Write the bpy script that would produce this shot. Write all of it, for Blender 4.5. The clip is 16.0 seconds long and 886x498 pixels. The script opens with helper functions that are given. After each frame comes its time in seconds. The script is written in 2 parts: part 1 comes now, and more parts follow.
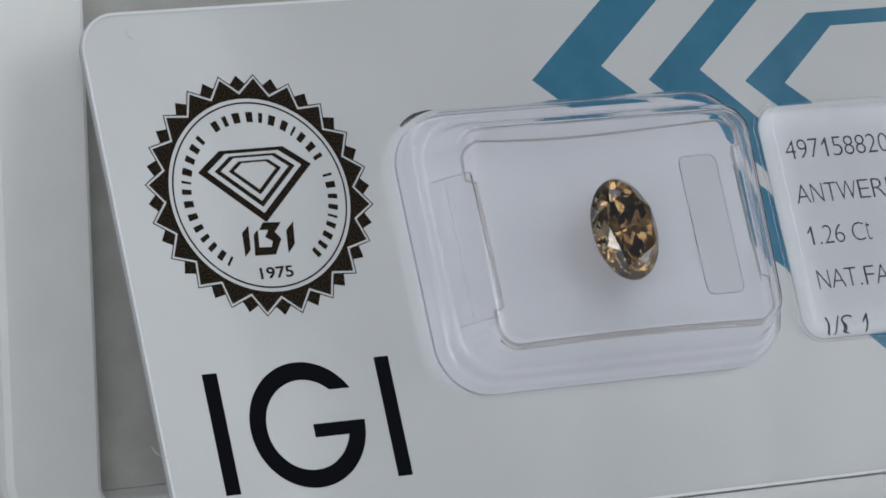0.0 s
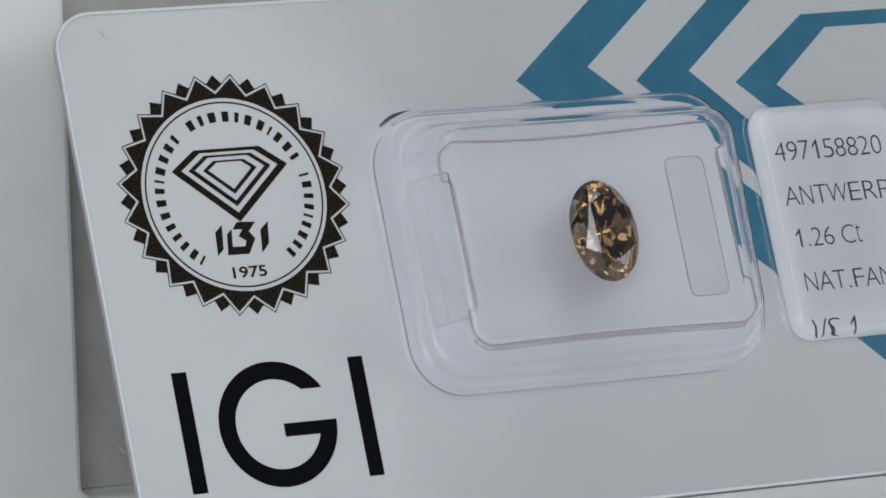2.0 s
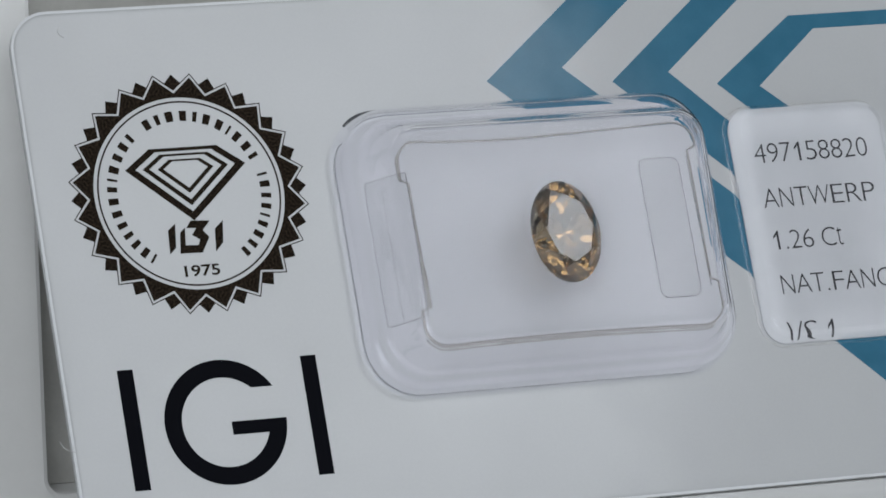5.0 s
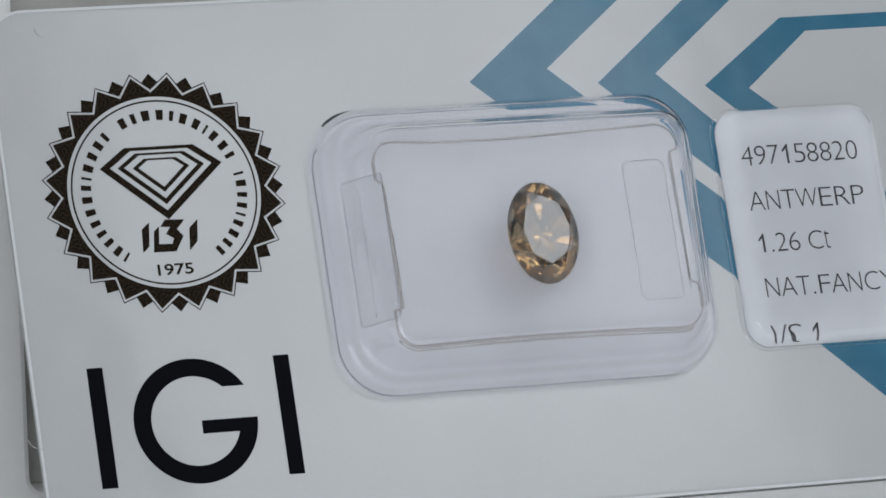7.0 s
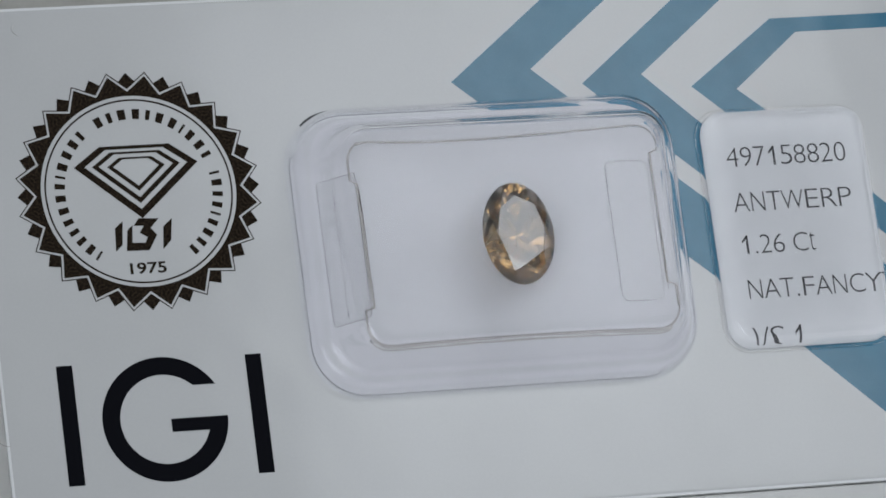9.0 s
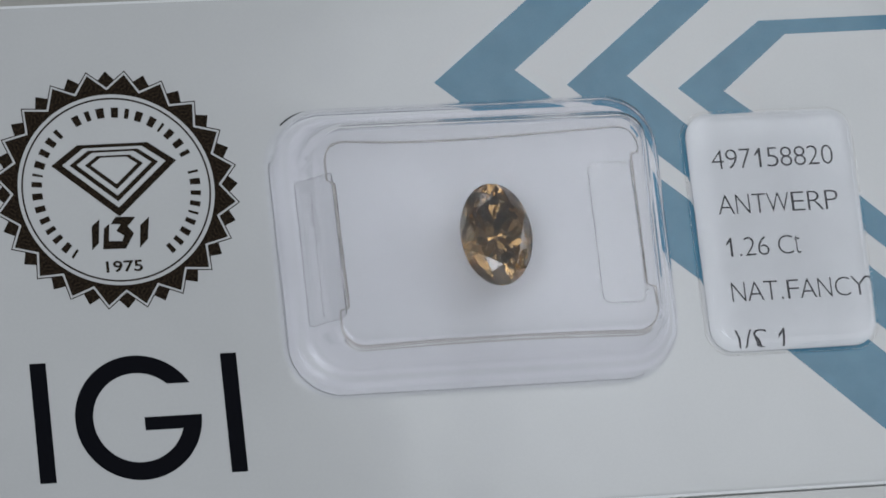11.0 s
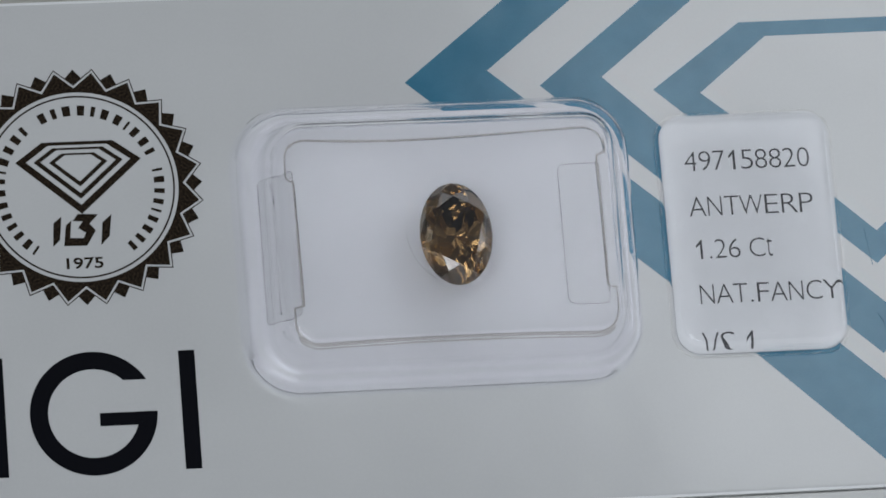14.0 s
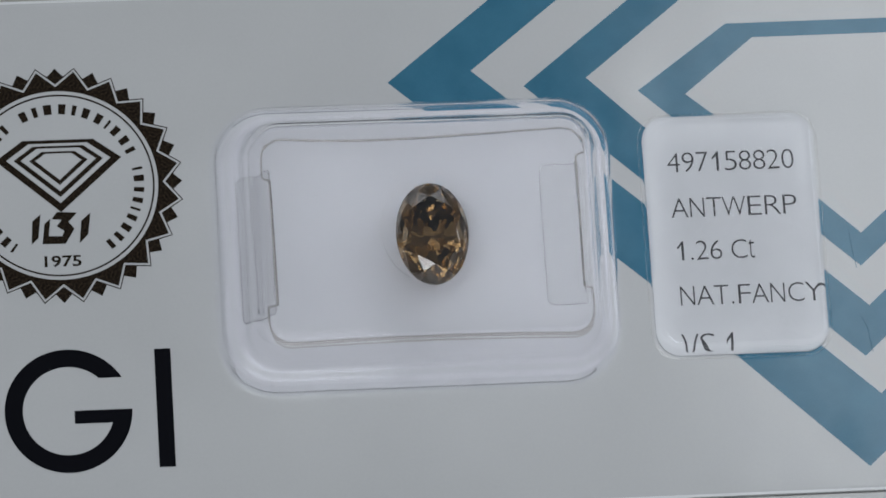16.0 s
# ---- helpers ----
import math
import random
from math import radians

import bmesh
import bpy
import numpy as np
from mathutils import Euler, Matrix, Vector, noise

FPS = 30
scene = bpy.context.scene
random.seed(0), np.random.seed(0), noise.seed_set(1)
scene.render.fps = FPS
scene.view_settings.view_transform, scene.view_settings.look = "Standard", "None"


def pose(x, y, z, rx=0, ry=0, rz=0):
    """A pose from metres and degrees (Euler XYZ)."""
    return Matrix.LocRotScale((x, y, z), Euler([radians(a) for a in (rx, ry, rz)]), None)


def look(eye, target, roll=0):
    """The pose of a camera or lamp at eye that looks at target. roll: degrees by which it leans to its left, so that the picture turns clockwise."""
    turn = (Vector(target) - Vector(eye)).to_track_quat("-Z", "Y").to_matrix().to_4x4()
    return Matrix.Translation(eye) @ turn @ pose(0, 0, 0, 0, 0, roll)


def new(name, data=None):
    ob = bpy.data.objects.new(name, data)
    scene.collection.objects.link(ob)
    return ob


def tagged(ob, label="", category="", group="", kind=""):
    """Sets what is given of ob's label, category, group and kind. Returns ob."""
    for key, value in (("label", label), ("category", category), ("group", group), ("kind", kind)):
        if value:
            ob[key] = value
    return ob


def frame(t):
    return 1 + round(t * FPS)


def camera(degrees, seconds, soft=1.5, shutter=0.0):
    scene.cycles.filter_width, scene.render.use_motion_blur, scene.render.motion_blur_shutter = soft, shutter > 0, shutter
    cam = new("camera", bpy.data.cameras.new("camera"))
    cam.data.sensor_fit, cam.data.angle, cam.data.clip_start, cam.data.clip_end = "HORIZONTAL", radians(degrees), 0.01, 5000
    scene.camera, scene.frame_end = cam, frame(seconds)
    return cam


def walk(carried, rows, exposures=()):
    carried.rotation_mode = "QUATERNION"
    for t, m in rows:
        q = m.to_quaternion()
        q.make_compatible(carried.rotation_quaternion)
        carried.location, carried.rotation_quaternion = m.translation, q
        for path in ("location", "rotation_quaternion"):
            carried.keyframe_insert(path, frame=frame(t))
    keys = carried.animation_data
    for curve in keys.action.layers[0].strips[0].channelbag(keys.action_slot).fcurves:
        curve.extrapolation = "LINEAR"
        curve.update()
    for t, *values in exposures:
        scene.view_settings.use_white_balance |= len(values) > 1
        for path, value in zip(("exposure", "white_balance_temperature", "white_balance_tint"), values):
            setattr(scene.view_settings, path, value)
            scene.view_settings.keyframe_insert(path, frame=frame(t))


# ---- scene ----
# The camera stands still, a little rolled and looking slightly down; the card turns before it on an upright axis.
cam = camera(9.271, 16.0, soft=1.7)
CAMERA_POSE = pose(0.0, -0.470, 0.0804, 84.775, 1.946, -0.178)
# seconds; the middle of the card in millimetres; its small tilts and its turn in degrees
TURN = [
    (0.0, 12.367, -28.513, 41.204, 0.629, -0.233, 30.129),
    (0.5, 12.130, -28.602, 41.208, 0.590, -0.238, 29.717),
    (1.0, 11.651, -28.671, 41.192, 0.545, -0.194, 28.775),
    (1.5, 11.221, -28.855, 41.205, 0.665, -0.194, 27.918),
    (2.0, 10.926, -28.836, 41.196, 0.629, -0.155, 27.391),
    (2.5, 10.498, -29.015, 41.199, 0.625, -0.138, 26.545),
    (3.0, 10.019, -29.302, 41.233, 0.521, -0.159, 25.506),
    (3.5, 9.532, -28.984, 41.186, 0.717, -0.119, 24.571),
    (4.0, 9.095, -28.961, 41.212, 0.498, -0.157, 23.603),
    (6.5, 7.140, -29.803, 41.268, 0.406, -0.045, 20.016),
    (7.0, 6.710, -29.886, 41.266, 0.270, -0.031, 19.102),
    (7.5, 6.192, -30.113, 41.298, 0.144, -0.039, 18.059),
    (8.0, 5.766, -29.945, 41.276, 0.195, 0.006, 17.232),
    (8.5, 5.257, -30.199, 41.316, 0.164, 0.002, 16.340),
    (9.0, 5.025, -30.019, 41.300, 0.194, -0.029, 15.730),
    (11.5, 2.893, -31.162, 41.406, -0.257, 0.155, 12.124),
    (12.0, 2.359, -31.095, 41.435, -0.541, 0.102, 10.868),
    (12.5, 1.964, -31.224, 41.437, -0.544, 0.144, 10.359),
    (13.0, 1.405, -31.393, 41.470, -0.603, 0.156, 9.225),
    (13.5, 1.129, -30.770, 41.410, -0.329, 0.147, 8.399),
    (14.0, 0.715, -31.320, 41.482, -0.613, 0.221, 8.132),
    (14.5, 0.284, -31.719, 41.541, -0.911, 0.201, 7.255),
    (15.0, -0.206, -31.936, 41.566, -1.040, 0.233, 6.512),
    (15.5, -0.489, -31.870, 41.560, -0.980, 0.289, 5.939),
    (16.0, -0.913, -31.715, 41.564, -0.975, 0.269, 5.122),
]
LEAN = 69.455  # the card leans back, its face turned up by twenty degrees

# ---- world, lamps, exposure ----
scene.view_settings.exposure = 0.0
world = bpy.data.worlds.new("studio_surroundings")
scene.world = world
world.use_nodes = True
wn = world.node_tree.nodes
wn["Background"].inputs["Color"].default_value = (0.90, 0.95, 1.0, 1)
wn["Background"].inputs["Strength"].default_value = 0.12


def softbox(name, azimuth, elevation, distance, width, height, power, color=(0.91, 0.955, 1.0)):
    """A rectangular studio lamp; azimuth to the right of the camera's side, elevation above the table, in degrees."""
    lamp = bpy.data.lights.new(name, "AREA")
    lamp.shape, lamp.size, lamp.size_y = "RECTANGLE", width, height
    lamp.energy, lamp.color = power, color
    ob = new(name, lamp)
    az, el = radians(azimuth), radians(elevation)
    aim = Vector((0.004, -0.030, 0.045))
    ob.matrix_world = look(aim + distance * Vector((math.sin(az) * math.cos(el), -math.cos(az) * math.cos(el), math.sin(el))), aim)
    return ob


softbox("lamp_panel", 39, 31, 0.14, 0.065, 0.075, 0.032)
softbox("softbox_front", -5, 8, 0.62, 0.30, 0.34, 1.09)
softbox("softbox_right", 84, 12, 0.62, 0.34, 0.34, 0.58)
softbox("softbox_overhead", 20, 72, 0.70, 0.60, 0.50, 0.85)

# ---- materials ----
MM = 0.001


def principled(name, color, rough, **extra):
    mat = bpy.data.materials.new(name)
    mat.use_nodes = True
    bsdf = mat.node_tree.nodes["Principled BSDF"]
    bsdf.inputs["Base Color"].default_value = (*color, 1)
    bsdf.inputs["Roughness"].default_value = rough
    for key, value in extra.items():
        bsdf.inputs[key.replace("_", " ")].default_value = value
    return mat


def mottle(mat, color_a, color_b, scale, detail=4.0, bump=0.0, bump_scale=4000.0, distance=0.00002):
    """Two-scale variation of the base colour, and fine relief; scales are per metre."""
    nt = mat.node_tree
    bsdf = nt.nodes["Principled BSDF"]
    coord = nt.nodes.new("ShaderNodeTexCoord")
    big = nt.nodes.new("ShaderNodeTexNoise")
    big.inputs["Scale"].default_value, big.inputs["Detail"].default_value = scale, detail
    fine = nt.nodes.new("ShaderNodeTexNoise")
    fine.inputs["Scale"].default_value, fine.inputs["Detail"].default_value = bump_scale, 3.0
    both = nt.nodes.new("ShaderNodeMath")
    both.operation = "MULTIPLY_ADD"
    both.inputs[1].default_value = 0.35
    ramp = nt.nodes.new("ShaderNodeValToRGB")
    ramp.color_ramp.elements[0].position, ramp.color_ramp.elements[1].position = 0.45, 0.9
    ramp.color_ramp.elements[0].color, ramp.color_ramp.elements[1].color = (*color_a, 1), (*color_b, 1)
    for tex in (big, fine):
        nt.links.new(coord.outputs["Object"], tex.inputs["Vector"])
    nt.links.new(fine.outputs["Fac"], both.inputs[0])
    nt.links.new(big.outputs["Fac"], both.inputs[2])
    nt.links.new(both.outputs[0], ramp.inputs["Fac"])
    nt.links.new(ramp.outputs["Color"], bsdf.inputs["Base Color"])
    if bump:
        relief = nt.nodes.new("ShaderNodeBump")
        relief.inputs["Strength"].default_value, relief.inputs["Distance"].default_value = bump, distance
        nt.links.new(fine.outputs["Fac"], relief.inputs["Height"])
        nt.links.new(relief.outputs["Normal"], bsdf.inputs["Normal"])
    return mat


GLOSS = dict(Specular_IOR_Level=0.0, Coat_Weight=1.0, Coat_Roughness=0.17, Coat_IOR=1.6)
M_CARD = mottle(principled("laminated_white_card", (0.58, 0.59, 0.60), 0.5, **GLOSS), (0.525, 0.535, 0.545), (0.565, 0.575, 0.585), 60)
M_EDGE = principled("pale_laminate_edge", (0.72, 0.735, 0.75), 0.30)
M_TEAL = mottle(principled("teal_ink", (0.02, 0.13, 0.21), 0.5, **GLOSS), (0.030, 0.145, 0.235), (0.046, 0.18, 0.28), 250, 5.0, 0.15, 9000)


def wavy(mat, scale, height):
    """Gives the glossy laminate over a print its faint waves."""
    nt = mat.node_tree
    coord, waves, relief = (nt.nodes.new("ShaderNode" + k) for k in ("TexCoord", "TexNoise", "Bump"))
    waves.inputs["Scale"].default_value, waves.inputs["Detail"].default_value = scale, 2.0
    relief.inputs["Strength"].default_value, relief.inputs["Distance"].default_value = 1.0, height
    nt.links.new(coord.outputs["Object"], waves.inputs["Vector"])
    nt.links.new(waves.outputs["Fac"], relief.inputs["Height"])
    nt.links.new(relief.outputs["Normal"], nt.nodes["Principled BSDF"].inputs["Coat Normal"])


wavy(M_CARD, 70, 0.0003)
wavy(M_TEAL, 70, 0.0003)
M_NAVY = principled("blue_black_ink", (0.003, 0.0035, 0.006), 0.6, Specular_IOR_Level=0.05)
M_SEAL = mottle(principled("brown_black_ink", (0.012, 0.009, 0.007), 0.6, Specular_IOR_Level=0.05), (0.0006, 0.0004, 0.0003), (0.036, 0.025, 0.016), 5000, 6.0, 0.1, 12000)
M_PAPER = mottle(principled("white_label_paper", (0.76, 0.76, 0.80), 0.6), (0.585, 0.595, 0.61), (0.63, 0.64, 0.655), 300, 4.0, 0.1, 6000)
M_TEXT = principled("grey_printed_toner", (0.03, 0.03, 0.035), 0.55)
M_PAD = mottle(principled("white_insert", (0.66, 0.66, 0.70), 0.6), (0.455, 0.458, 0.476), (0.495, 0.498, 0.516), 120, 4.0, 0.1, 5000)
M_BOX = mottle(principled("white_box_board", (0.85, 0.85, 0.84), 0.6), (0.87, 0.87, 0.86), (0.91, 0.91, 0.90), 250, 5.0, 0.25, 3000)
M_FLOOR = mottle(principled("grey_white_lining", (0.60, 0.60, 0.57), 0.7), (0.50, 0.495, 0.47), (0.60, 0.595, 0.565), 300, 5.0, 0.25, 3000)
M_TABLE = mottle(principled("white_table_top", (0.85, 0.85, 0.84), 0.5), (0.82, 0.82, 0.81), (0.88, 0.88, 0.87), 20)


def glass(name, color, ior, rough=0.0):
    mat = bpy.data.materials.new(name)
    mat.use_nodes = True
    nt = mat.node_tree
    nt.nodes.remove(nt.nodes["Principled BSDF"])
    g = nt.nodes.new("ShaderNodeBsdfGlass")
    g.inputs["Color"].default_value = (*color, 1)
    g.inputs["IOR"].default_value, g.inputs["Roughness"].default_value = ior, rough
    nt.links.new(g.outputs[0], nt.nodes["Material Output"].inputs["Surface"])
    return mat


def clear_plastic(name, color, ior, rough, shine_level=1.0):
    """Clear moulded plastic: sharp to look through, with a slightly soft gloss."""
    mat = bpy.data.materials.new(name)
    mat.use_nodes = True
    nt = mat.node_tree
    nt.nodes.remove(nt.nodes["Principled BSDF"])
    thru, shine, mix, fres = (nt.nodes.new("ShaderNode" + k) for k in ("BsdfRefraction", "BsdfAnisotropic", "MixShader", "Fresnel"))
    thru.inputs["Color"].default_value, thru.inputs["IOR"].default_value, thru.inputs["Roughness"].default_value = (*color, 1), ior, 0.0
    shine.inputs["Roughness"].default_value = rough
    shine.inputs["Color"].default_value = (shine_level, shine_level, shine_level, 1)
    fres.inputs["IOR"].default_value = ior
    nt.links.new(fres.outputs[0], mix.inputs[0])
    nt.links.new(thru.outputs[0], mix.inputs[1])
    nt.links.new(shine.outputs[0], mix.inputs[2])
    nt.links.new(mix.outputs[0], nt.nodes["Material Output"].inputs["Surface"])
    return mat


M_CLEAR = clear_plastic("clear_blister_plastic", (0.985, 0.985, 1.0), 1.47, 0.035)
M_PLATE = clear_plastic("clear_blister_top", (0.985, 0.985, 0.995), 1.47, 0.05, 0.18)
M_WINDOW = clear_plastic("clear_window_top", (0.985, 0.985, 1.0), 1.47, 0.12, 0.20)
# clear edges: the dark lines of their refraction are put into the tint
M_SERRATION = clear_plastic("darkened_serrated_edge", (0.70, 0.69, 0.67), 1.47, 0.10)
M_LID = clear_plastic("darkened_lid_edge", (0.85, 0.83, 0.80), 1.47, 0.08)
M_BEAD = clear_plastic("clear_moulded_line", (0.975, 0.97, 0.965), 1.47, 0.07)
M_TONGUE = clear_plastic("clear_clip_plastic", (0.995, 0.995, 0.995), 1.47, 0.10, 0.25)
M_GAP_SHADE = principled("painted_gap_shade", (0.05, 0.055, 0.06), 0.7)
M_FIBRE = principled("pale_fibre", (0.55, 0.55, 0.55), 0.6)
M_GEM = glass("pale_diamond_crown", (0.98, 0.972, 0.955), 2.42)
M_GEM_DEEP = glass("brown_diamond_pavilion", (0.62, 0.485, 0.31), 2.42)


# ---- mesh helpers (all lengths in millimetres) ----
def outward(bm):
    """Turns all faces outward where the closed volume comes out negative."""
    if bm.calc_volume(signed=True) < 0:
        bmesh.ops.reverse_faces(bm, faces=bm.faces)


def part(name, bm, material, parent=None, label="", smooth=False):
    """Links a bmesh as one mesh object under a thing or a part."""
    outward(bm)
    mesh = bpy.data.meshes.new(name)
    bm.normal_update()
    bm.to_mesh(mesh)
    bm.free()
    mesh.materials.append(material)
    if smooth:
        for p in mesh.polygons:
            p.use_smooth = p.loop_total <= 4
    ob = new(name, mesh)
    ob.parent = parent
    return tagged(ob, label)


def outline_prism(points, z0, z1):
    """A flat prism over a closed outline."""
    bm = bmesh.new()
    low = [bm.verts.new((x * MM, y * MM, z0 * MM)) for x, y in points]
    top = [bm.verts.new((x * MM, y * MM, z1 * MM)) for x, y in points]
    n = len(points)
    bm.faces.new(top)
    bm.faces.new(low[::-1])
    for i in range(n):
        bm.faces.new((low[i], low[(i + 1) % n], top[(i + 1) % n], top[i]))
    bmesh.ops.recalc_face_normals(bm, faces=bm.faces)
    bmesh.ops.triangulate(bm, faces=[f for f in bm.faces if len(f.verts) > 4], ngon_method="EAR_CLIP")
    return bm


def ring_prism(outer, inner, z0, z1, closed=True):
    """A flat band between two outlines with the same number of points."""
    bm = bmesh.new()
    n = len(outer)
    cols = [[bm.verts.new((p[0] * MM, p[1] * MM, z * MM)) for p, z in ((o, z0), (o, z1), (i, z1), (i, z0))] for o, i in zip(outer, inner)]
    for k in range(n if closed else n - 1):
        a, b = cols[k], cols[(k + 1) % n]
        for s in range(4):
            bm.faces.new((a[s], b[s], b[(s + 1) % 4], a[(s + 1) % 4]))
    if not closed:
        bm.faces.new(cols[0])
        bm.faces.new(cols[-1][::-1])
    bmesh.ops.recalc_face_normals(bm, faces=bm.faces)
    return bm


def rounded_rect(x0, x1, y0, y1, r, steps=10):
    pts = []
    for cx, cy, a0 in ((x1 - r, y1 - r, 0), (x0 + r, y1 - r, 90), (x0 + r, y0 + r, 180), (x1 - r, y0 + r, 270)):
        for k in range(steps + 1):
            a = radians(a0 + 90 * k / steps)
            pts.append((cx + r * math.cos(a), cy + r * math.sin(a)))
    return pts


def circle(cx, cy, r, n=96, a0=0.0, a1=360.0, whole=True):
    m = n if whole else n + 1
    return [(cx + r * math.cos(radians(a0 + (a1 - a0) * k / n)), cy + r * math.sin(radians(a0 + (a1 - a0) * k / n))) for k in range(m)]


def loft(rings, cap_first=False, cap_last=False, loop=False):
    """A skin over rings of (outline, z)."""
    bm = bmesh.new()
    vs = [[bm.verts.new((x * MM, y * MM, (z if not callable(z) else z(x, y)) * MM)) for x, y in pts] for pts, z in rings]
    n = len(vs[0])
    pairs = list(zip(vs, vs[1:])) + ([(vs[-1], vs[0])] if loop else [])
    for a, b in pairs:
        for i in range(n):
            bm.faces.new((a[i], a[(i + 1) % n], b[(i + 1) % n], b[i]))
    if cap_first:
        bm.faces.new(vs[0][::-1])
    if cap_last:
        bm.faces.new(vs[-1])
    bmesh.ops.recalc_face_normals(bm, faces=bm.faces)
    return bm


def thing(name, label, category, x=0.0, y=0.0, z=0.0):
    ob = new(name)
    ob.location = (x * MM, y * MM, z * MM)
    return tagged(ob, label, category)


def chaikin(pts, times=2):
    for _ in range(times):
        out = [pts[0]]
        for a, b in zip(pts, pts[1:]):
            out.append(tuple(0.75 * p + 0.25 * q for p, q in zip(a, b)))
            out.append(tuple(0.25 * p + 0.75 * q for p, q in zip(a, b)))
        out.append(pts[-1])
        pts = out
    return pts


# ---- the setting: table top, and the upright white box before which the card stands ----
bm = bmesh.new()
bmesh.ops.create_grid(bm, x_segments=4, y_segments=4, size=0.80)
table = part("floor", bm, M_TABLE)
tagged(table, "plain white table top under the display box", "table top", kind="structure")

# the box's space: the middle of the card is the origin, z points up, y away from the camera's side
box = thing("display_box", "white cardboard display box with rounded rim and grey recess", "box")


def upright(points, y):
    """An outline in the box's front plane, as places in its space."""
    return [(x, y, z) for x, z in points]


def upright_loft(rings, cap_first=False, cap_last=False, loop=False):
    """A skin over outlines that stand upright, each at its own depth."""
    bm = bmesh.new()
    vs = [[bm.verts.new((x * MM, y * MM, z * MM)) for x, y, z in upright(pts, y)] for pts, y in rings]
    n = len(vs[0])
    for u, v in list(zip(vs, vs[1:])) + ([(vs[-1], vs[0])] if loop else []):
        for i in range(n):
            bm.faces.new((u[i], u[(i + 1) % n], v[(i + 1) % n], v[i]))
    if cap_first:
        bm.faces.new(vs[0][::-1])
    if cap_last:
        bm.faces.new(vs[-1])
    bmesh.ops.recalc_face_normals(bm, faces=bm.faces)
    return bm


def box_outer(d):
    return rounded_rect(-47.0 + d, 47.0 - d, -21.4 + d, 34.0 - d, 4.0 - d, 8)


def box_inner(d):
    return rounded_rect(-38.3 - d, 38.3 + d, -19.9 - d, 25.5 + d, 1.2 + d, 8)


# the white turntable on which the box and the card stand; its axis lies behind the card
turntable = thing("turntable", "round white turntable under the box and card", "turntable")
plate = [(113.0, -29.0), (114.6, -28.2), (115.0, -26.6), (115.0, -23.4), (114.6, -22.0), (113.6, -21.45)]
part("plate", loft([(circle(3.0, 30.0, r, 96), z) for r, z in plate], True, True), M_BOX, turntable, "white round plate with a rounded rim")
part("base", loft([(circle(3.0, 30.0, r, 64), z) for r, z in ((90.0, -40.6), (90.0, -29.05))], True, True), M_BOX, turntable, "white base under the plate")

FRONT = 14.0
frame_rings = [(box_outer(0.0), 46.0), (box_outer(0.0), FRONT + 0.9), (box_outer(0.25), FRONT + 0.3), (box_outer(0.8), FRONT),
               (box_inner(0.5), FRONT), (box_inner(0.15), FRONT + 0.2), (box_inner(0.0), FRONT + 0.7), (box_inner(0.0), 46.0)]
part("rim", upright_loft(frame_rings, loop=True), M_BOX, box, "white board rim with soft rounded edges")
part("lining", upright_loft([(box_inner(-0.05), FRONT + 5.0), (box_inner(-0.05), 45.5)], True, True), M_FLOOR, box, "grey-white back of the recess")
bm = bmesh.new()
prop = [(-6.0, -21.35), (5.6, -21.35), (5.6, 6.0), (3.2, 5.0)]
side_a, side_b = ([bm.verts.new((x * MM, y * MM, z * MM)) for y, z in prop] for x in (-9.0, 9.0))
bm.faces.new(side_a), bm.faces.new(side_b[::-1])
for i in range(4):
    bm.faces.new((side_a[i], side_b[i], side_b[(i + 1) % 4], side_a[(i + 1) % 4]))
bmesh.ops.recalc_face_normals(bm, faces=bm.faces)
part("prop", bm, M_BOX, box, "white wedge that holds the card from behind")

# ---- the sealed certificate card ----
card = thing("certificate_card", "white laminated gem certificate card with teal chevrons and clear blister", "certificate card", z=0)
X0, X1, Y0, Y1 = -42.5, 43.0, -22.6, 20.9
edge = [(0.12, -0.82), (0.0, -0.70), (0.0, -0.14), (0.05, -0.06), (0.16, -0.015), (0.35, 0.0)]
part("card_body", loft([(rounded_rect(X0 + d, X1 - d, Y0 + d, Y1 - d, 3.2 - d), z) for d, z in edge], True, True), M_CARD, card, "white laminated card with rounded corners")

# the clear laminate stands a little proud round the edge
bm = ring_prism(rounded_rect(X0 - 0.06, X1 + 0.06, Y0 - 0.06, Y1 + 0.06, 3.26), rounded_rect(X0 + 0.16, X1 - 0.16, Y0 + 0.16, Y1 - 0.16, 3.04), -0.45, 0.010)
part("laminate_edge", bm, M_EDGE, card, "pale clear edge of the laminate")

# teal chevrons: each runs down from its arm, meets a point, and turns up again
UP = math.tan(radians(38.3))
chevrons = [
    [(-2.78 + 7.9 / UP, 20.85), (-2.78, 12.95), (17.6, -4.95), (34.04, -20.69), (42.9, -13.0), (42.9, -8.0), (35.46, -14.71), (17.5, 1.85), (4.05, 13.72), (4.05 + 7.13 / UP, 20.85)],
    [(8.28 + 8.59 / UP, 20.85), (8.28, 12.26), (34.45, -11.55), (42.9, -4.0), (42.9, -0.4), (35.1, -7.32), (17.69, 8.62), (13.43, 12.80), (13.43 + 8.05 / UP, 20.85)],
    [(25.2, 17.03), (17.6, 11.53), (34.7, -3.98), (42.9, 3.1), (42.9, 5.6), (34.93, -1.21), (24.24, 8.75), (21.46, 11.10), (27.3, 15.78), (42.9, 15.82), (42.9, 17.09)],
]
for pts in chevrons:
    part("chevron", outline_prism(pts, -0.05, 0.012), M_TEAL, card, "teal printed chevron band")

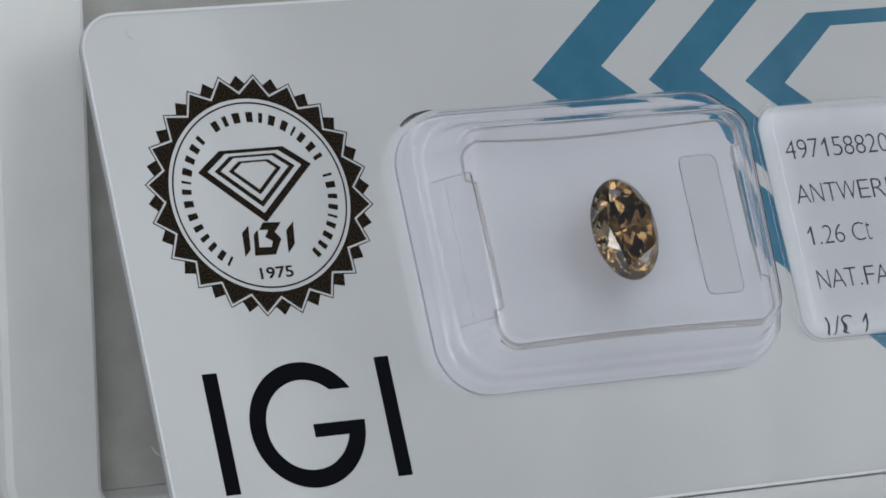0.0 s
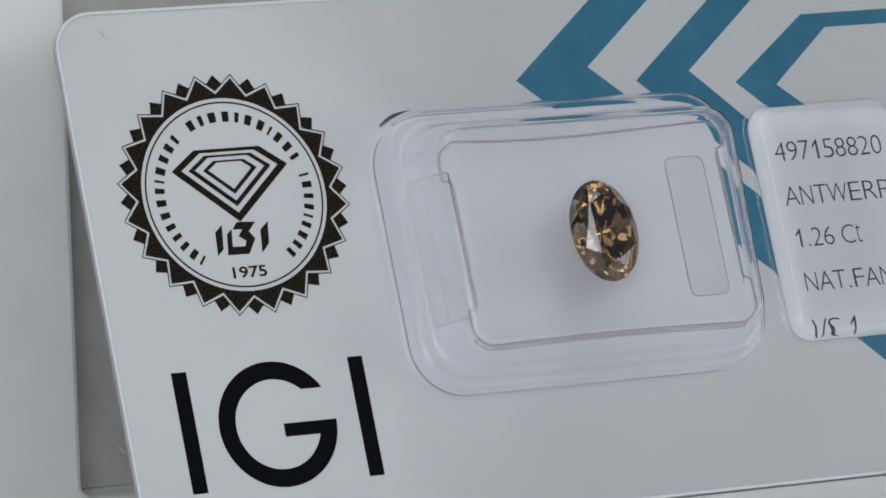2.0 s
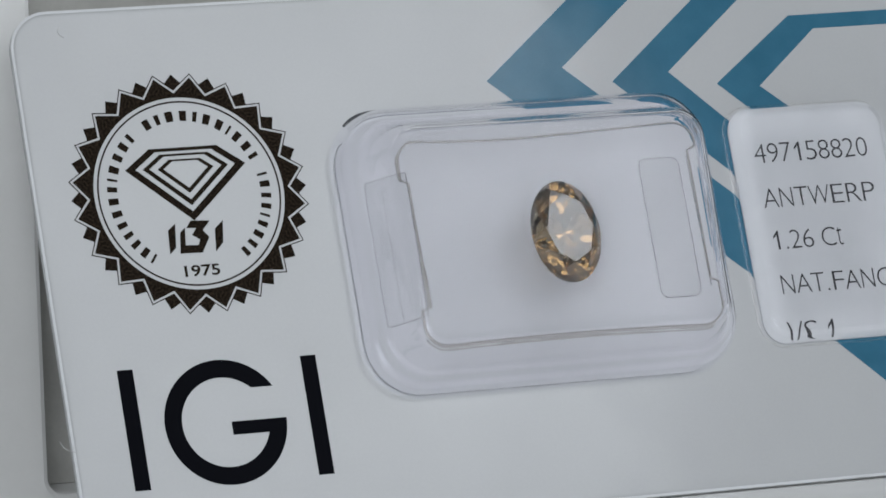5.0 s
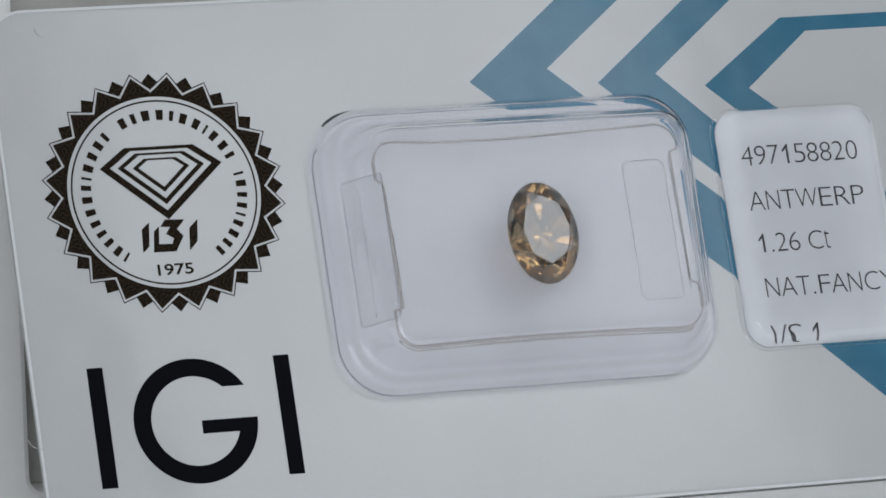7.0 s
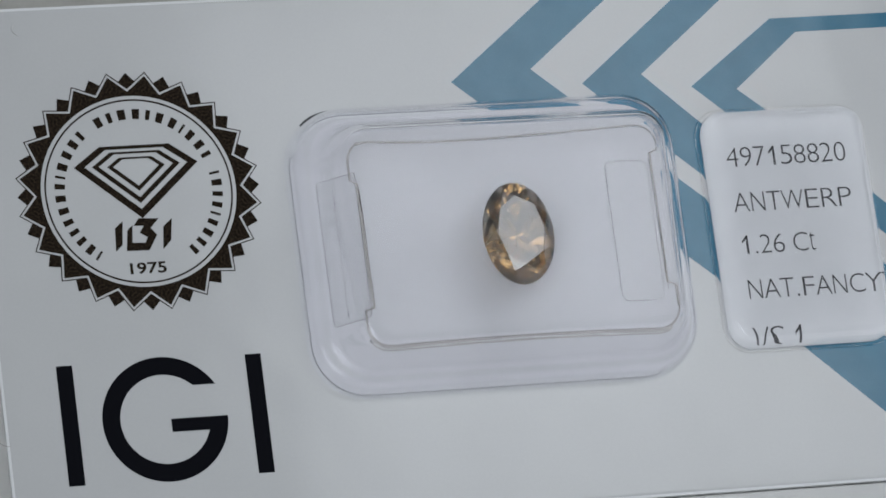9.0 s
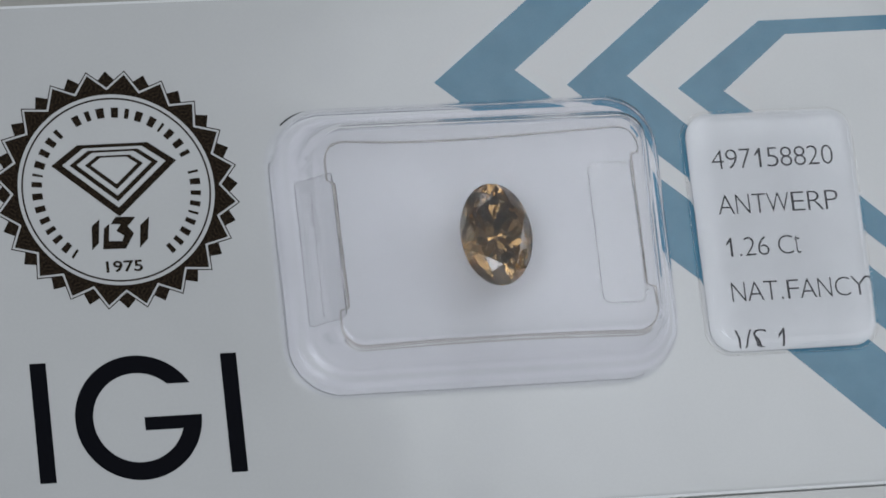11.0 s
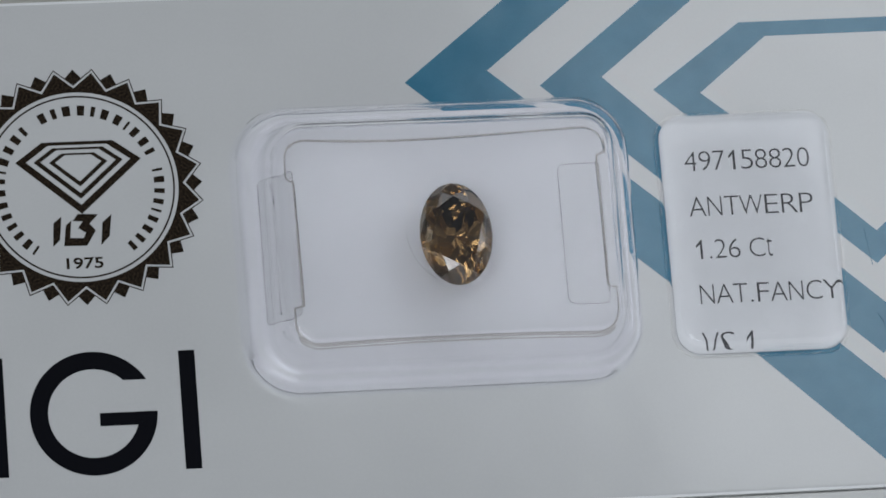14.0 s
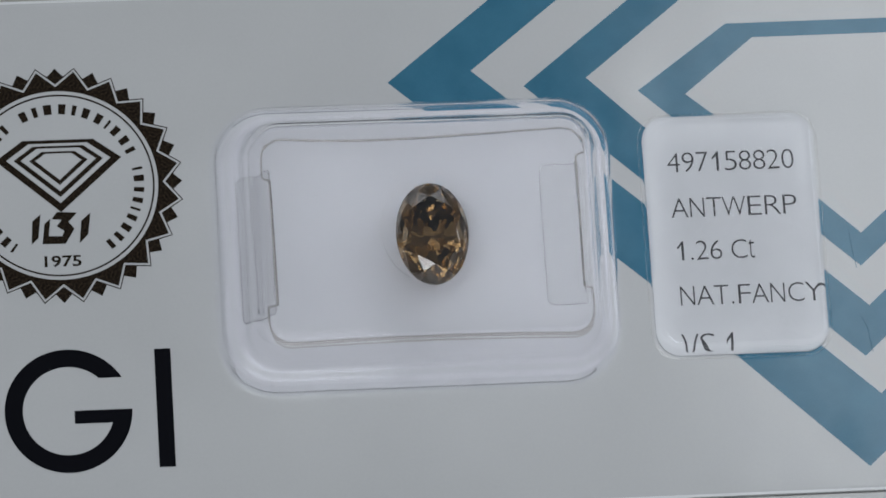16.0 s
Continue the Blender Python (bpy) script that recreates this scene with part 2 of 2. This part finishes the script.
# blue-black house mark drawn as plain bars and an open ring
for x in (-38.0, -22.72):
    part("mark_bar", outline_prism([(x, -18.38), (x + 1.30, -18.38), (x + 1.30, -8.66), (x, -8.66)], -0.05, 0.014), M_NAVY, card, "blue-black printed bar")
GX, GY, GR, GI = -29.72, -13.50, 5.06, 3.62
a_cut = math.degrees(math.asin((-10.88 - GY) / GR))
i_cut = math.degrees(math.asin((-10.88 - GY) / GI))
n = 90
outer = [(GX + GR * math.cos(radians(a)), GY + GR * math.sin(radians(a))) for a in np.linspace(a_cut, 360, n)]
inner = [(GX + GI * math.cos(radians(a)), GY + GI * math.sin(radians(a))) for a in np.linspace(i_cut, 360, n)]
part("mark_ring", ring_prism(outer, inner, -0.05, 0.014, closed=False), M_NAVY, card, "blue-black open ring")
part("mark_tab", outline_prism([(-29.26, -14.57), (GX + GI + 0.1, -14.57), (GX + GI + 0.6, -13.5), (-29.26, -13.5)], -0.05, 0.015), M_NAVY, card, "blue-black tab of the ring")

# round toothed seal
SX, SY = -29.67, 5.28
seal = new("seal")
seal.parent = card
seal.location = (SX * MM, SY * MM, 0)
tagged(seal, "round brown-black toothed seal")
PITCH = 18.0


def polar(r, a):
    return (r * math.sin(radians(a)), r * math.cos(radians(a)))


def shared(name, mesh_ob, parent, angle):
    ob = new(name, mesh_ob.data)
    ob.parent = parent
    ob.rotation_euler = (0, 0, -radians(angle))
    return ob


def along(a, b, k):
    return (a[0] + (b[0] - a[0]) * k, a[1] + (b[1] - a[1]) * k)


tip, vl, vr = polar(10.0, 0), polar(8.62, -9), polar(8.62, 9)
tip2, vl2, vr2 = polar(9.88, 0), polar(8.50, -9), polar(8.50, 9)
tip3, vl3, vr3 = polar(9.64, 0), polar(8.31, -8.8), polar(8.31, 8.8)
for k in range(20):
    a = 9 + PITCH * k
    if k == 0:
        tooth = part("tooth", outline_prism([vl3, polar(8.02, -9), polar(8.03, 0), polar(8.02, 9), vr3, tip3], -0.05, 0.016), M_SEAL, seal)
        line = part("tooth_outline", ring_prism([vl, tip, vr], [vl2, tip2, vr2], -0.05, 0.016, closed=False), M_SEAL, seal)
        spike = part("small_tooth", outline_prism([polar(8.60, 9), along(polar(8.61, 9), polar(10.0, 18), 0.42), polar(9.86, 9), along(polar(8.61, 9), tip, 0.42)], -0.05, 0.013), M_SEAL, seal)
        for ob in (tooth, line, spike):
            ob.rotation_euler = (0, 0, -radians(a))
    else:
        shared("tooth", tooth, seal, a)
        shared("tooth_outline", line, seal, a)
        shared("small_tooth", spike, seal, a)
part("seal_band", ring_prism(circle(0, 0, 8.30, 120), circle(0, 0, 7.93, 120), -0.05, 0.015), M_SEAL, seal)
part("seal_line", ring_prism(circle(0, 0, 7.64, 120), circle(0, 0, 7.50, 120), -0.05, 0.015), M_SEAL, seal)

# the gem emblem: three nested outlines
def facet_outline(k, drop):
    return [(-5.05 * k, 2.2 + drop), (-2.85 * k, 2.2 + drop + 1.62 * k), (2.85 * k, 2.2 + drop + 1.62 * k), (5.05 * k, 2.2 + drop), (0.05, 2.2 + drop - 4.45 * k)]


for k, w, drop in ((1.0, 0.83, -0.02), (0.71, 0.60, -0.05), (0.465, 0.37, -0.12)):
    part("gem_outline", ring_prism(facet_outline(k, drop), facet_outline(w, drop - 0.0), -0.05, 0.015), M_SEAL, seal)
for shape in ([(-2.30, -2.97), (-1.62, -2.42), (-1.85, -4.39), (-2.42, -4.9)],
              [(-0.75, -2.85), (-0.30, -2.26), (1.30, -2.36), (0.60, -3.10), (1.05, -3.70), (0.30, -4.93), (-1.55, -4.90), (-1.32, -3.20), (-0.86, -2.80), (-1.02, -4.25), (0.05, -4.30), (0.25, -3.85), (-0.35, -3.45), (0.05, -2.90)],
              [(1.62, -3.05), (2.38, -2.40), (2.14, -4.20), (1.42, -4.93)]):
    part("emblem_shape", outline_prism(shape, -0.05, 0.015), M_SEAL, seal)

# the words round the seal, as plain bars of their size
widths = [0.26, 0.66, 0.56, 0.52, 0.58, 0.66, 0.70, 0.56, 0.26, 0.74, 0.66, 0.70, 0.46, 0, 0.74, 0.52, 0.84, 0.76, 0.46, 0.76, 0.74, 0.26, 0.68, 0.70, 0.46, 0, 0.26, 0.66, 0.50, 0.54, 0.26, 0.54, 0.64, 0.54, 0.52]
SPACE, R_IN, R_OUT = 0.55, 5.98, 6.82
GAP = (32.3 - sum(w if w else SPACE for w in widths)) / (len(widths) - 1)
total = sum(w if w else SPACE for w in widths) + GAP * (len(widths) - 1)
pos = -total / 2
for w in widths:
    if w:
        a0, a1 = math.degrees((pos + 0.12 * w) / 6.4), math.degrees((pos + 0.88 * w) / 6.4)
        steps = np.linspace(a0, a1, 4)
        part("letter_bar", ring_prism([polar(R_OUT, a) for a in steps], [polar(R_IN, a) for a in steps], -0.05, 0.015, closed=False), M_SEAL, seal)
    pos += (w if w else SPACE) + GAP


def writing(name, body, x, y, width, height, z, material, parent, label, thin=0.0):
    """Words set with their lower left corner at x, y, fitted to a width and a capital height."""
    curve = bpy.data.curves.new(name, "FONT")
    curve.body, curve.resolution_u = body, 4
    curve.fill_mode, curve.offset = "FRONT", thin
    temp = new("words", curve)
    bpy.context.view_layer.update()
    mesh = bpy.data.meshes.new_from_object(temp.evaluated_get(bpy.context.evaluated_depsgraph_get()))
    bpy.data.objects.remove(temp)
    co = np.array([v.co[:] for v in mesh.vertices])
    lo, hi = co.min(axis=0), co.max(axis=0)
    for v in mesh.vertices:
        u, t = (v.co.x - lo[0]) / (hi[0] - lo[0]), (v.co.y - lo[1]) / (hi[1] - lo[1])
        v.co = ((x + u * width) * MM, (y + t * height) * MM, z * MM)
    mesh.materials.clear()
    mesh.materials.append(material)
    ob = new(name, mesh)
    ob.parent = parent
    return tagged(ob, label)


writing("year", "1975", -1.45, -6.85, 2.95, 0.95, 0.016, M_SEAL, seal, "printed year", 0.02)

# white insert inside the blister
part("insert", outline_prism(rounded_rect(-17.1, 14.3, -12.6, 10.2, 4.2), -0.05, 0.30), M_PAD, card, "white insert under the blister")

# clear blister cover: flange, wall, shoulder, wall, flat top
def tray_ring(ix0, ix1, iy0, iy1, r):
    return rounded_rect(-17.65 + ix0, 14.85 - ix1, -13.0 + iy0, 10.85 - iy1, r, 12)


profile = [(0.0, 0.0), (0.1, 1.0), (0.25, 1.9), (0.6, 2.3), (1.4, 2.4), (1.8, 2.55), (2.1, 3.2), (2.7, 4.9), (3.0, 5.7), (3.4, 6.3), (4.2, 6.4)]
profile = chaikin(profile, 2) + [(4.6, 6.4), (5.0, 6.4)]


def lean(z):
    """The moulded top is not quite level: it rises a little towards the far side."""
    return lambda x, y: z * (1 + 0.0078 * (y + 1.3))


def blister_rings(prof, off):
    rings = []
    for d, z in prof:
        d2 = d + off
        rings.append((tray_ring(d2, d2 * 0.72, d2 * 0.85, d2 * 0.95, max(4.6 - d2 * 0.75, 0.8)), lean(z - off * 0.8 + 0.02)))
    return rings


shell = blister_rings(profile, 0.0)
under = blister_rings(profile, 0.20)
bm = loft(under[::-1] + shell, cap_first=True, cap_last=True)
blister = part("blister_cover", bm, M_CLEAR, card, "clear plastic blister with stepped rounded walls", smooth=True)
blister.visible_shadow = False
blister.data.materials.append(M_PLATE)
for p in blister.data.polygons:
    if abs(p.normal.z) > 0.97:
        p.material_index = 1

# painted shade of the die-cut gap in the card along the blister's upper edge
gap_rim = rounded_rect(-17.65, 14.85, -13.0, 10.85, 4.6, 12)[13:19][::-1]
gap_rim = gap_rim + [(-12.0 + 1.2 * k, 10.86) for k in range(1, 16)]
taper = [0.02 + 0.24 * math.sin(math.pi * min(1.0, (k + 0.5) / len(gap_rim)) ** 0.6) for k in range(len(gap_rim))]
outer = [(x - 0.5 * w * (1 if x < -14 else 0), y + w) for (x, y), w in zip(gap_rim, taper)]
part("gap_shade", ring_prism(outer, gap_rim, -0.05, 0.016, closed=False), M_GAP_SHADE, card, "narrow dark strip painted as the shade of a die-cut gap")

# moulded outlines in the tray: a flat slot on the insert and a sloping clip on the wall
def tube(path, r, closed=True, sides=8):
    """A thin round bead along a path of (x, y, z)."""
    bm = bmesh.new()
    n = len(path)
    rings = []
    for i, p in enumerate(path):
        a = Vector(path[(i + 1) % n if closed else min(i + 1, n - 1)]) - Vector(path[i - 1 if closed or i else 0])
        a.normalize()
        side = a.cross(Vector((0, 0, 1))).normalized()
        up = side.cross(a)
        rings.append([bm.verts.new((Vector(p) + side * (r * math.cos(2 * math.pi * k / sides)) + up * (r * math.sin(2 * math.pi * k / sides))) * MM) for k in range(sides)])
    for i in range(n if closed else n - 1):
        u, v = rings[i], rings[(i + 1) % n]
        for k in range(sides):
            bm.faces.new((u[k], u[(k + 1) % sides], v[(k + 1) % sides], v[k]))
    if not closed:
        bm.faces.new(rings[0][::-1])
        bm.faces.new(rings[-1])
    bmesh.ops.recalc_face_normals(bm, faces=bm.faces)
    return bm


def bead(name, path, r, label, closed=True, material=M_BEAD):
    ob = part(name, tube(path, r, closed), material, card, label, smooth=True)
    ob.visible_shadow = False
    return ob


def slope_left(x):
    return 1.45 + (x + 15.35) * 1.30


def flat_right(x):
    return 0.52


def clip(outline, height):
    """A thin clear tongue that slopes up from the insert to the wall, with a raised outline."""
    rings = [(outline, lambda x, y: height(x) - 0.05), (outline, lambda x, y: height(x))]
    tongue = part("clip_tongue", loft(rings, True, True), M_TONGUE, card, "clear sloping clip tongue")
    tongue.visible_shadow = False
    bead("clip_outline", [(x, y, height(x) - 0.02) for x, y in outline], 0.058, "clear moulded clip outline")


clip(rounded_rect(9.0, 12.6, -6.45, 5.35, 0.7, 5), flat_right)
clip(rounded_rect(-15.35, -13.1, -7.35, 4.6, 0.25, 3), slope_left)
bead("clip_crease", [(-14.45 + 0.02 * math.sin(k), 3.6 - 0.55 * k, slope_left(-14.45) + 0.05) for k in range(20)], 0.035, "clear moulded crease", closed=False)


def bowed(x, y):
    """The edges of the inner lid sag towards its middle."""
    k = 1 - ((x + 0.8) / 13.5) ** 2
    return y - 0.55 * k * (1 - (x + 0.8) / 22) if y > 0 else y + 0.25 * k


def corner(cx, cy, r, a0):
    return [(cx + r * math.cos(radians(a0 - 15 * k)), cy + r * math.sin(radians(a0 - 15 * k))) for k in range(7)]


# the lid's outline steps inward along both clips
lid_outline = corner(-11.85, 5.3, 1.9, 180) + corner(10.4, 5.3, 1.9, 90) + [(12.25, 5.0), (11.55, 4.75), (11.55, -6.15), (12.25, -6.4)]
lid_outline += corner(10.4, -8.2, 1.9, 0) + corner(-11.85, -8.2, 1.9, 270) + [(-13.75, -7.0), (-12.95, -6.8), (-13.1, 3.6), (-13.75, 3.85)]
dense = []
for p, q in zip(lid_outline, lid_outline[1:] + lid_outline[:1]):
    n = max(1, int(math.dist(p, q) / 0.9))
    dense += [along(p, q, k / n) for k in range(n)]
bead("lid_edge", [(x, bowed(x, y), 4.75) for x, y in dense], 0.11, "clear edge of the inner lid, darkened by its tint", material=M_LID)
bead("lid_edge", [(x, bowed(x, y) - 0.12, 4.3) for x, y in dense if y < -9.0], 0.06, "clear lower edge of the inner lid, darkened by its tint", closed=False, material=M_LID)

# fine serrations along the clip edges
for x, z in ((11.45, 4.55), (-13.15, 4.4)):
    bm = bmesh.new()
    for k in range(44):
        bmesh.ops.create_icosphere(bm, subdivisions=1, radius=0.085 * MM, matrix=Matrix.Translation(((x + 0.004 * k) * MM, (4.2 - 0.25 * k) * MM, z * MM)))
    ob = part("serration", bm, M_SERRATION, card, "row of tiny clear serrations, darkened by their tint", smooth=True)
    ob.visible_shadow = False

# data label under its own low clear window
label = part("data_label", outline_prism(rounded_rect(17.95, 31.2, -10.85, 8.6, 1.7), -0.05, 0.10), M_PAPER, card, "white data label with grey writing")
GLYPHS = {"4": (25, 520, 556), "9": (45, 510, 556), "7": (47, 510, 556), "1": (109, 373, 556), "5": (35, 515, 556), "8": (40, 515, 556), "2": (30, 503, 556),
          "0": (41, 515, 556), "6": (37, 511, 556), "A": (-2, 669, 667), "N": (76, 641, 722), "T": (21, 591, 611), "W": (9, 935, 944), "E": (79, 618, 667),
          "R": (79, 719, 722), "P": (76, 622, 667), ".": (91, 187, 278), "C": (50, 684, 722), "t": (17, 270, 278), "F": (82, 565, 611), "Y": (3, 662, 667),
          "V": (4, 663, 667), "S": (45, 619, 667), " ": (0, 0, 278)}
FLAT_ONE = [(0.62, 0.0), (0.62, 0.78), (0.30, 0.66), (0.0, 0.58), (0.0, 0.70), (0.40, 0.85), (0.78, 1.0), (0.98, 1.0), (0.98, 0.0)]


def text_line(body, x, y, width, height, z):
    """One printed line, letter by letter, with the spacing of a plain sans serif."""
    pen, boxes = 0.0, []
    for ch in body:
        lo, hi, adv = GLYPHS[ch]
        boxes.append((ch, pen + lo, pen + hi))
        pen += adv
    left, right = boxes[0][1], boxes[-1][2]
    k = width / (right - left)
    whole = bmesh.new()
    for ch, lo, hi in boxes:
        if ch == " ":
            continue
        gx, gw = x + (lo - left) * k, (hi - lo) * k
        gh = height * (0.13 if ch == "." else 0.98 if ch == "t" else 1.0)
        if ch == "1":
            face = [whole.verts.new(((gx + u * gw) * MM, (y + v * gh) * MM, z * MM)) for u, v in FLAT_ONE]
            bmesh.ops.triangulate(whole, faces=[whole.faces.new(face)], ngon_method="EAR_CLIP")
            continue
        ob = writing("glyph", ch, gx, y, gw, gh, z, M_TEXT, None, "", -0.016)
        whole.from_mesh(ob.data)
        mesh = ob.data
        bpy.data.objects.remove(ob)
        bpy.data.meshes.remove(mesh)
    for f in whole.faces:
        f.material_index = 0
    # the last line runs off the lower edge of the label
    bmesh.ops.bisect_plane(whole, geom=whole.verts[:] + whole.edges[:] + whole.faces[:], plane_co=(0, -10.28 * MM, 0), plane_no=(0, 1, 0), clear_inner=True)
    bmesh.ops.recalc_face_normals(whole, faces=whole.faces)
    return part("text_line", whole, M_TEXT, label, "grey printed writing")


for body, x, y, w, h in (("497158820", 19.45, 4.27, 10.35, 1.65), ("ANTWERP", 19.5, 0.43, 10.25, 1.62), ("1.26 Ct", 19.75, -3.17, 6.3, 1.6), ("NAT.FANCY", 19.72, -6.95, 11.5, 1.6), ("VS 1", 19.55, -10.95, 4.2, 1.62)):
    text_line(body, x, y, w, h, 0.11)
wprof = chaikin([(0.0, 0.15), (0.12, 0.8), (0.3, 1.35), (0.62, 1.62), (1.0, 1.68), (1.3, 1.7)], 2) + [(1.7, 1.7), (2.1, 1.7)]


def window_rings(off):
    return [(rounded_rect(17.45 + d + off, 31.65 - d - off, -11.1 + d + off, 9.05 - d - off, max(2.0 - d * 0.6, 0.6), 10), z - off * 0.8 + 0.02) for d, z in wprof]


bm = loft([(window_rings(0.0)[0][0], -0.04)] + window_rings(0.0)[1:], cap_first=True, cap_last=True)
window = part("label_window", bm, M_CLEAR, card, "clear raised window over the label", smooth=True)
window.visible_shadow = False
window.data.materials.append(M_WINDOW)
for p in window.data.polygons:
    if abs(p.normal.z) > 0.97:
        p.material_index = 1

bead("window_rim", [(x, y, 0.22) for x, y in rounded_rect(17.25, 31.85, -11.3, 9.25, 2.2, 8)], 0.07, "clear rim of the label window")

# fine hairs and lint
FIBRES = [
    [(-38.3, 19.55), (-38.5, 19.25), (-38.35, 18.9), (-38.0, 18.7)],
    [(-43.5, -13.9), (-43.2, -14.5), (-42.7, -14.8), (-42.35, -14.85)],
    [(33.9, -1.0), (34.05, -2.2), (34.2, -3.4), (34.3, -4.1)],
    [(34.3, -8.2), (34.75, -8.9), (34.9, -10.0), (35.05, -11.2)],
    [(-9.4, 3.2), (-9.1, 3.25), (-8.85, 3.15)],
]
hairs = []
for k, pts in enumerate(FIBRES):
    pts = chaikin(pts, 2)
    zf = 1.34 if k == 4 else 0.03
    hair = part("fibre", tube([(x, y, zf) for x, y in pts], 0.025 if k in (2, 3, 4) else 0.032, closed=False, sides=6), M_TEAL if k in (2, 3) else M_FIBRE)
    hairs.append(hair)
    tagged(hair, "tiny dark hair lying on the teal print" if k in (2, 3) else "tiny pale lint fibre lying on the card", "fibre", "lint on the card")

# ---- the oval brilliant ----
def brilliant(half_w, half_l, crown, girdle, pavilion, table, kite):
    """An oval brilliant: table, stars, kites and upper halves over a girdle; two tiers of pavilion facets below."""
    bm = bmesh.new()
    c22 = math.cos(radians(22.5))

    def ring(r, z, count, a0):
        return [bm.verts.new((half_w * r * math.cos(radians(a0 + 360 / count * k)) * MM, half_l * r * math.sin(radians(a0 + 360 / count * k)) * MM, z * MM)) for k in range(count)]

    t = ring(table, crown, 8, 0)
    kz = crown * (1 - (kite * c22 - table) / (1 - table))
    k = ring(kite, kz, 8, 22.5)
    g = ring(1.0, 0.0, 32, 0)
    h = ring(1.0, -girdle, 32, 0)
    upper = ring(0.60, -girdle - pavilion * 0.45, 16, 11.25)
    lower = ring(0.27, -girdle - pavilion * 0.78, 8, 0)
    # the pavilion was polished by hand: no two facets lie quite alike
    cut = random.Random(5)
    for v in upper + lower + k:
        v.co.z += cut.uniform(-0.06, 0.06) * MM
        v.co.x += cut.uniform(-0.08, 0.08) * MM
        v.co.y += cut.uniform(-0.10, 0.10) * MM
    cul = bm.verts.new((0, 0, (-girdle - pavilion) * MM))
    bm.faces.new(t)
    for i in range(8):
        j = (i + 1) % 8
        bm.faces.new((t[j], t[i], k[i]))
        bm.faces.new((t[i], k[i - 1], g[4 * i], k[i]))
        for s in range(4):
            bm.faces.new((k[i], g[4 * i + s], g[(4 * i + s + 1) % 32]))
        bm.faces.new((lower[i], upper[2 * i - 1], upper[2 * i]))
        bm.faces.new((lower[i], upper[2 * i], lower[j]))
        bm.faces.new((lower[j], upper[2 * i], upper[2 * i + 1]))
        bm.faces.new((cul, lower[i], lower[j]))
    for i in range(16):
        a, b, c = h[2 * i], h[2 * i + 1], h[(2 * i + 2) % 32]
        bm.faces.new((upper[i], a, b))
        bm.faces.new((upper[i], b, c))
        bm.faces.new((upper[i], c, upper[(i + 1) % 16]))
    for i in range(32):
        bm.faces.new((g[i], h[i], h[(i + 1) % 32], g[(i + 1) % 32]))
    bmesh.ops.recalc_face_normals(bm, faces=bm.faces)
    return bm


# faint moulded arc in the top plate beside the stone
arc = [(-0.4 + 4.1 * math.cos(radians(d)), -1.4 + 4.5 * math.sin(radians(d)), 6.15) for d in range(140, 241, 5)]
bead("plate_dimple", arc, 0.02, "faint moulded arc in the clear top", closed=False)

gem = part("gemstone", brilliant(2.90, 4.24, 1.08, 0.18, 3.43, 0.67, 0.85), M_GEM)
gem.data.materials.append(M_GEM_DEEP)
for p in gem.data.polygons:
    p.material_index = 1 if p.normal.z < -0.05 else 0
GEM_SEAT = pose(-0.36 * MM, -1.42 * MM, 4.95 * MM, -1.0, -3.5, 1.5)
tagged(gem, "oval brilliant-cut brown diamond in the clear blister", "gemstone")


def motions():
    """The box, the card and all that lies on it turn together; the camera stands still."""
    walk(cam, [(0.0, CAMERA_POSE), (16.0, CAMERA_POSE)])
    turned = [(t, pose(x * MM, y * MM, z * MM, rx, ry, rz)) for t, x, y, z, rx, ry, rz in TURN]
    leaning = pose(0, 0, 0, LEAN)
    for ob, seat in [(turntable, Matrix()), (box, Matrix()), (card, leaning), (gem, leaning @ GEM_SEAT)] + [(hair, leaning) for hair in hairs]:
        walk(ob, [(t, m @ seat) for t, m in turned])


motions()
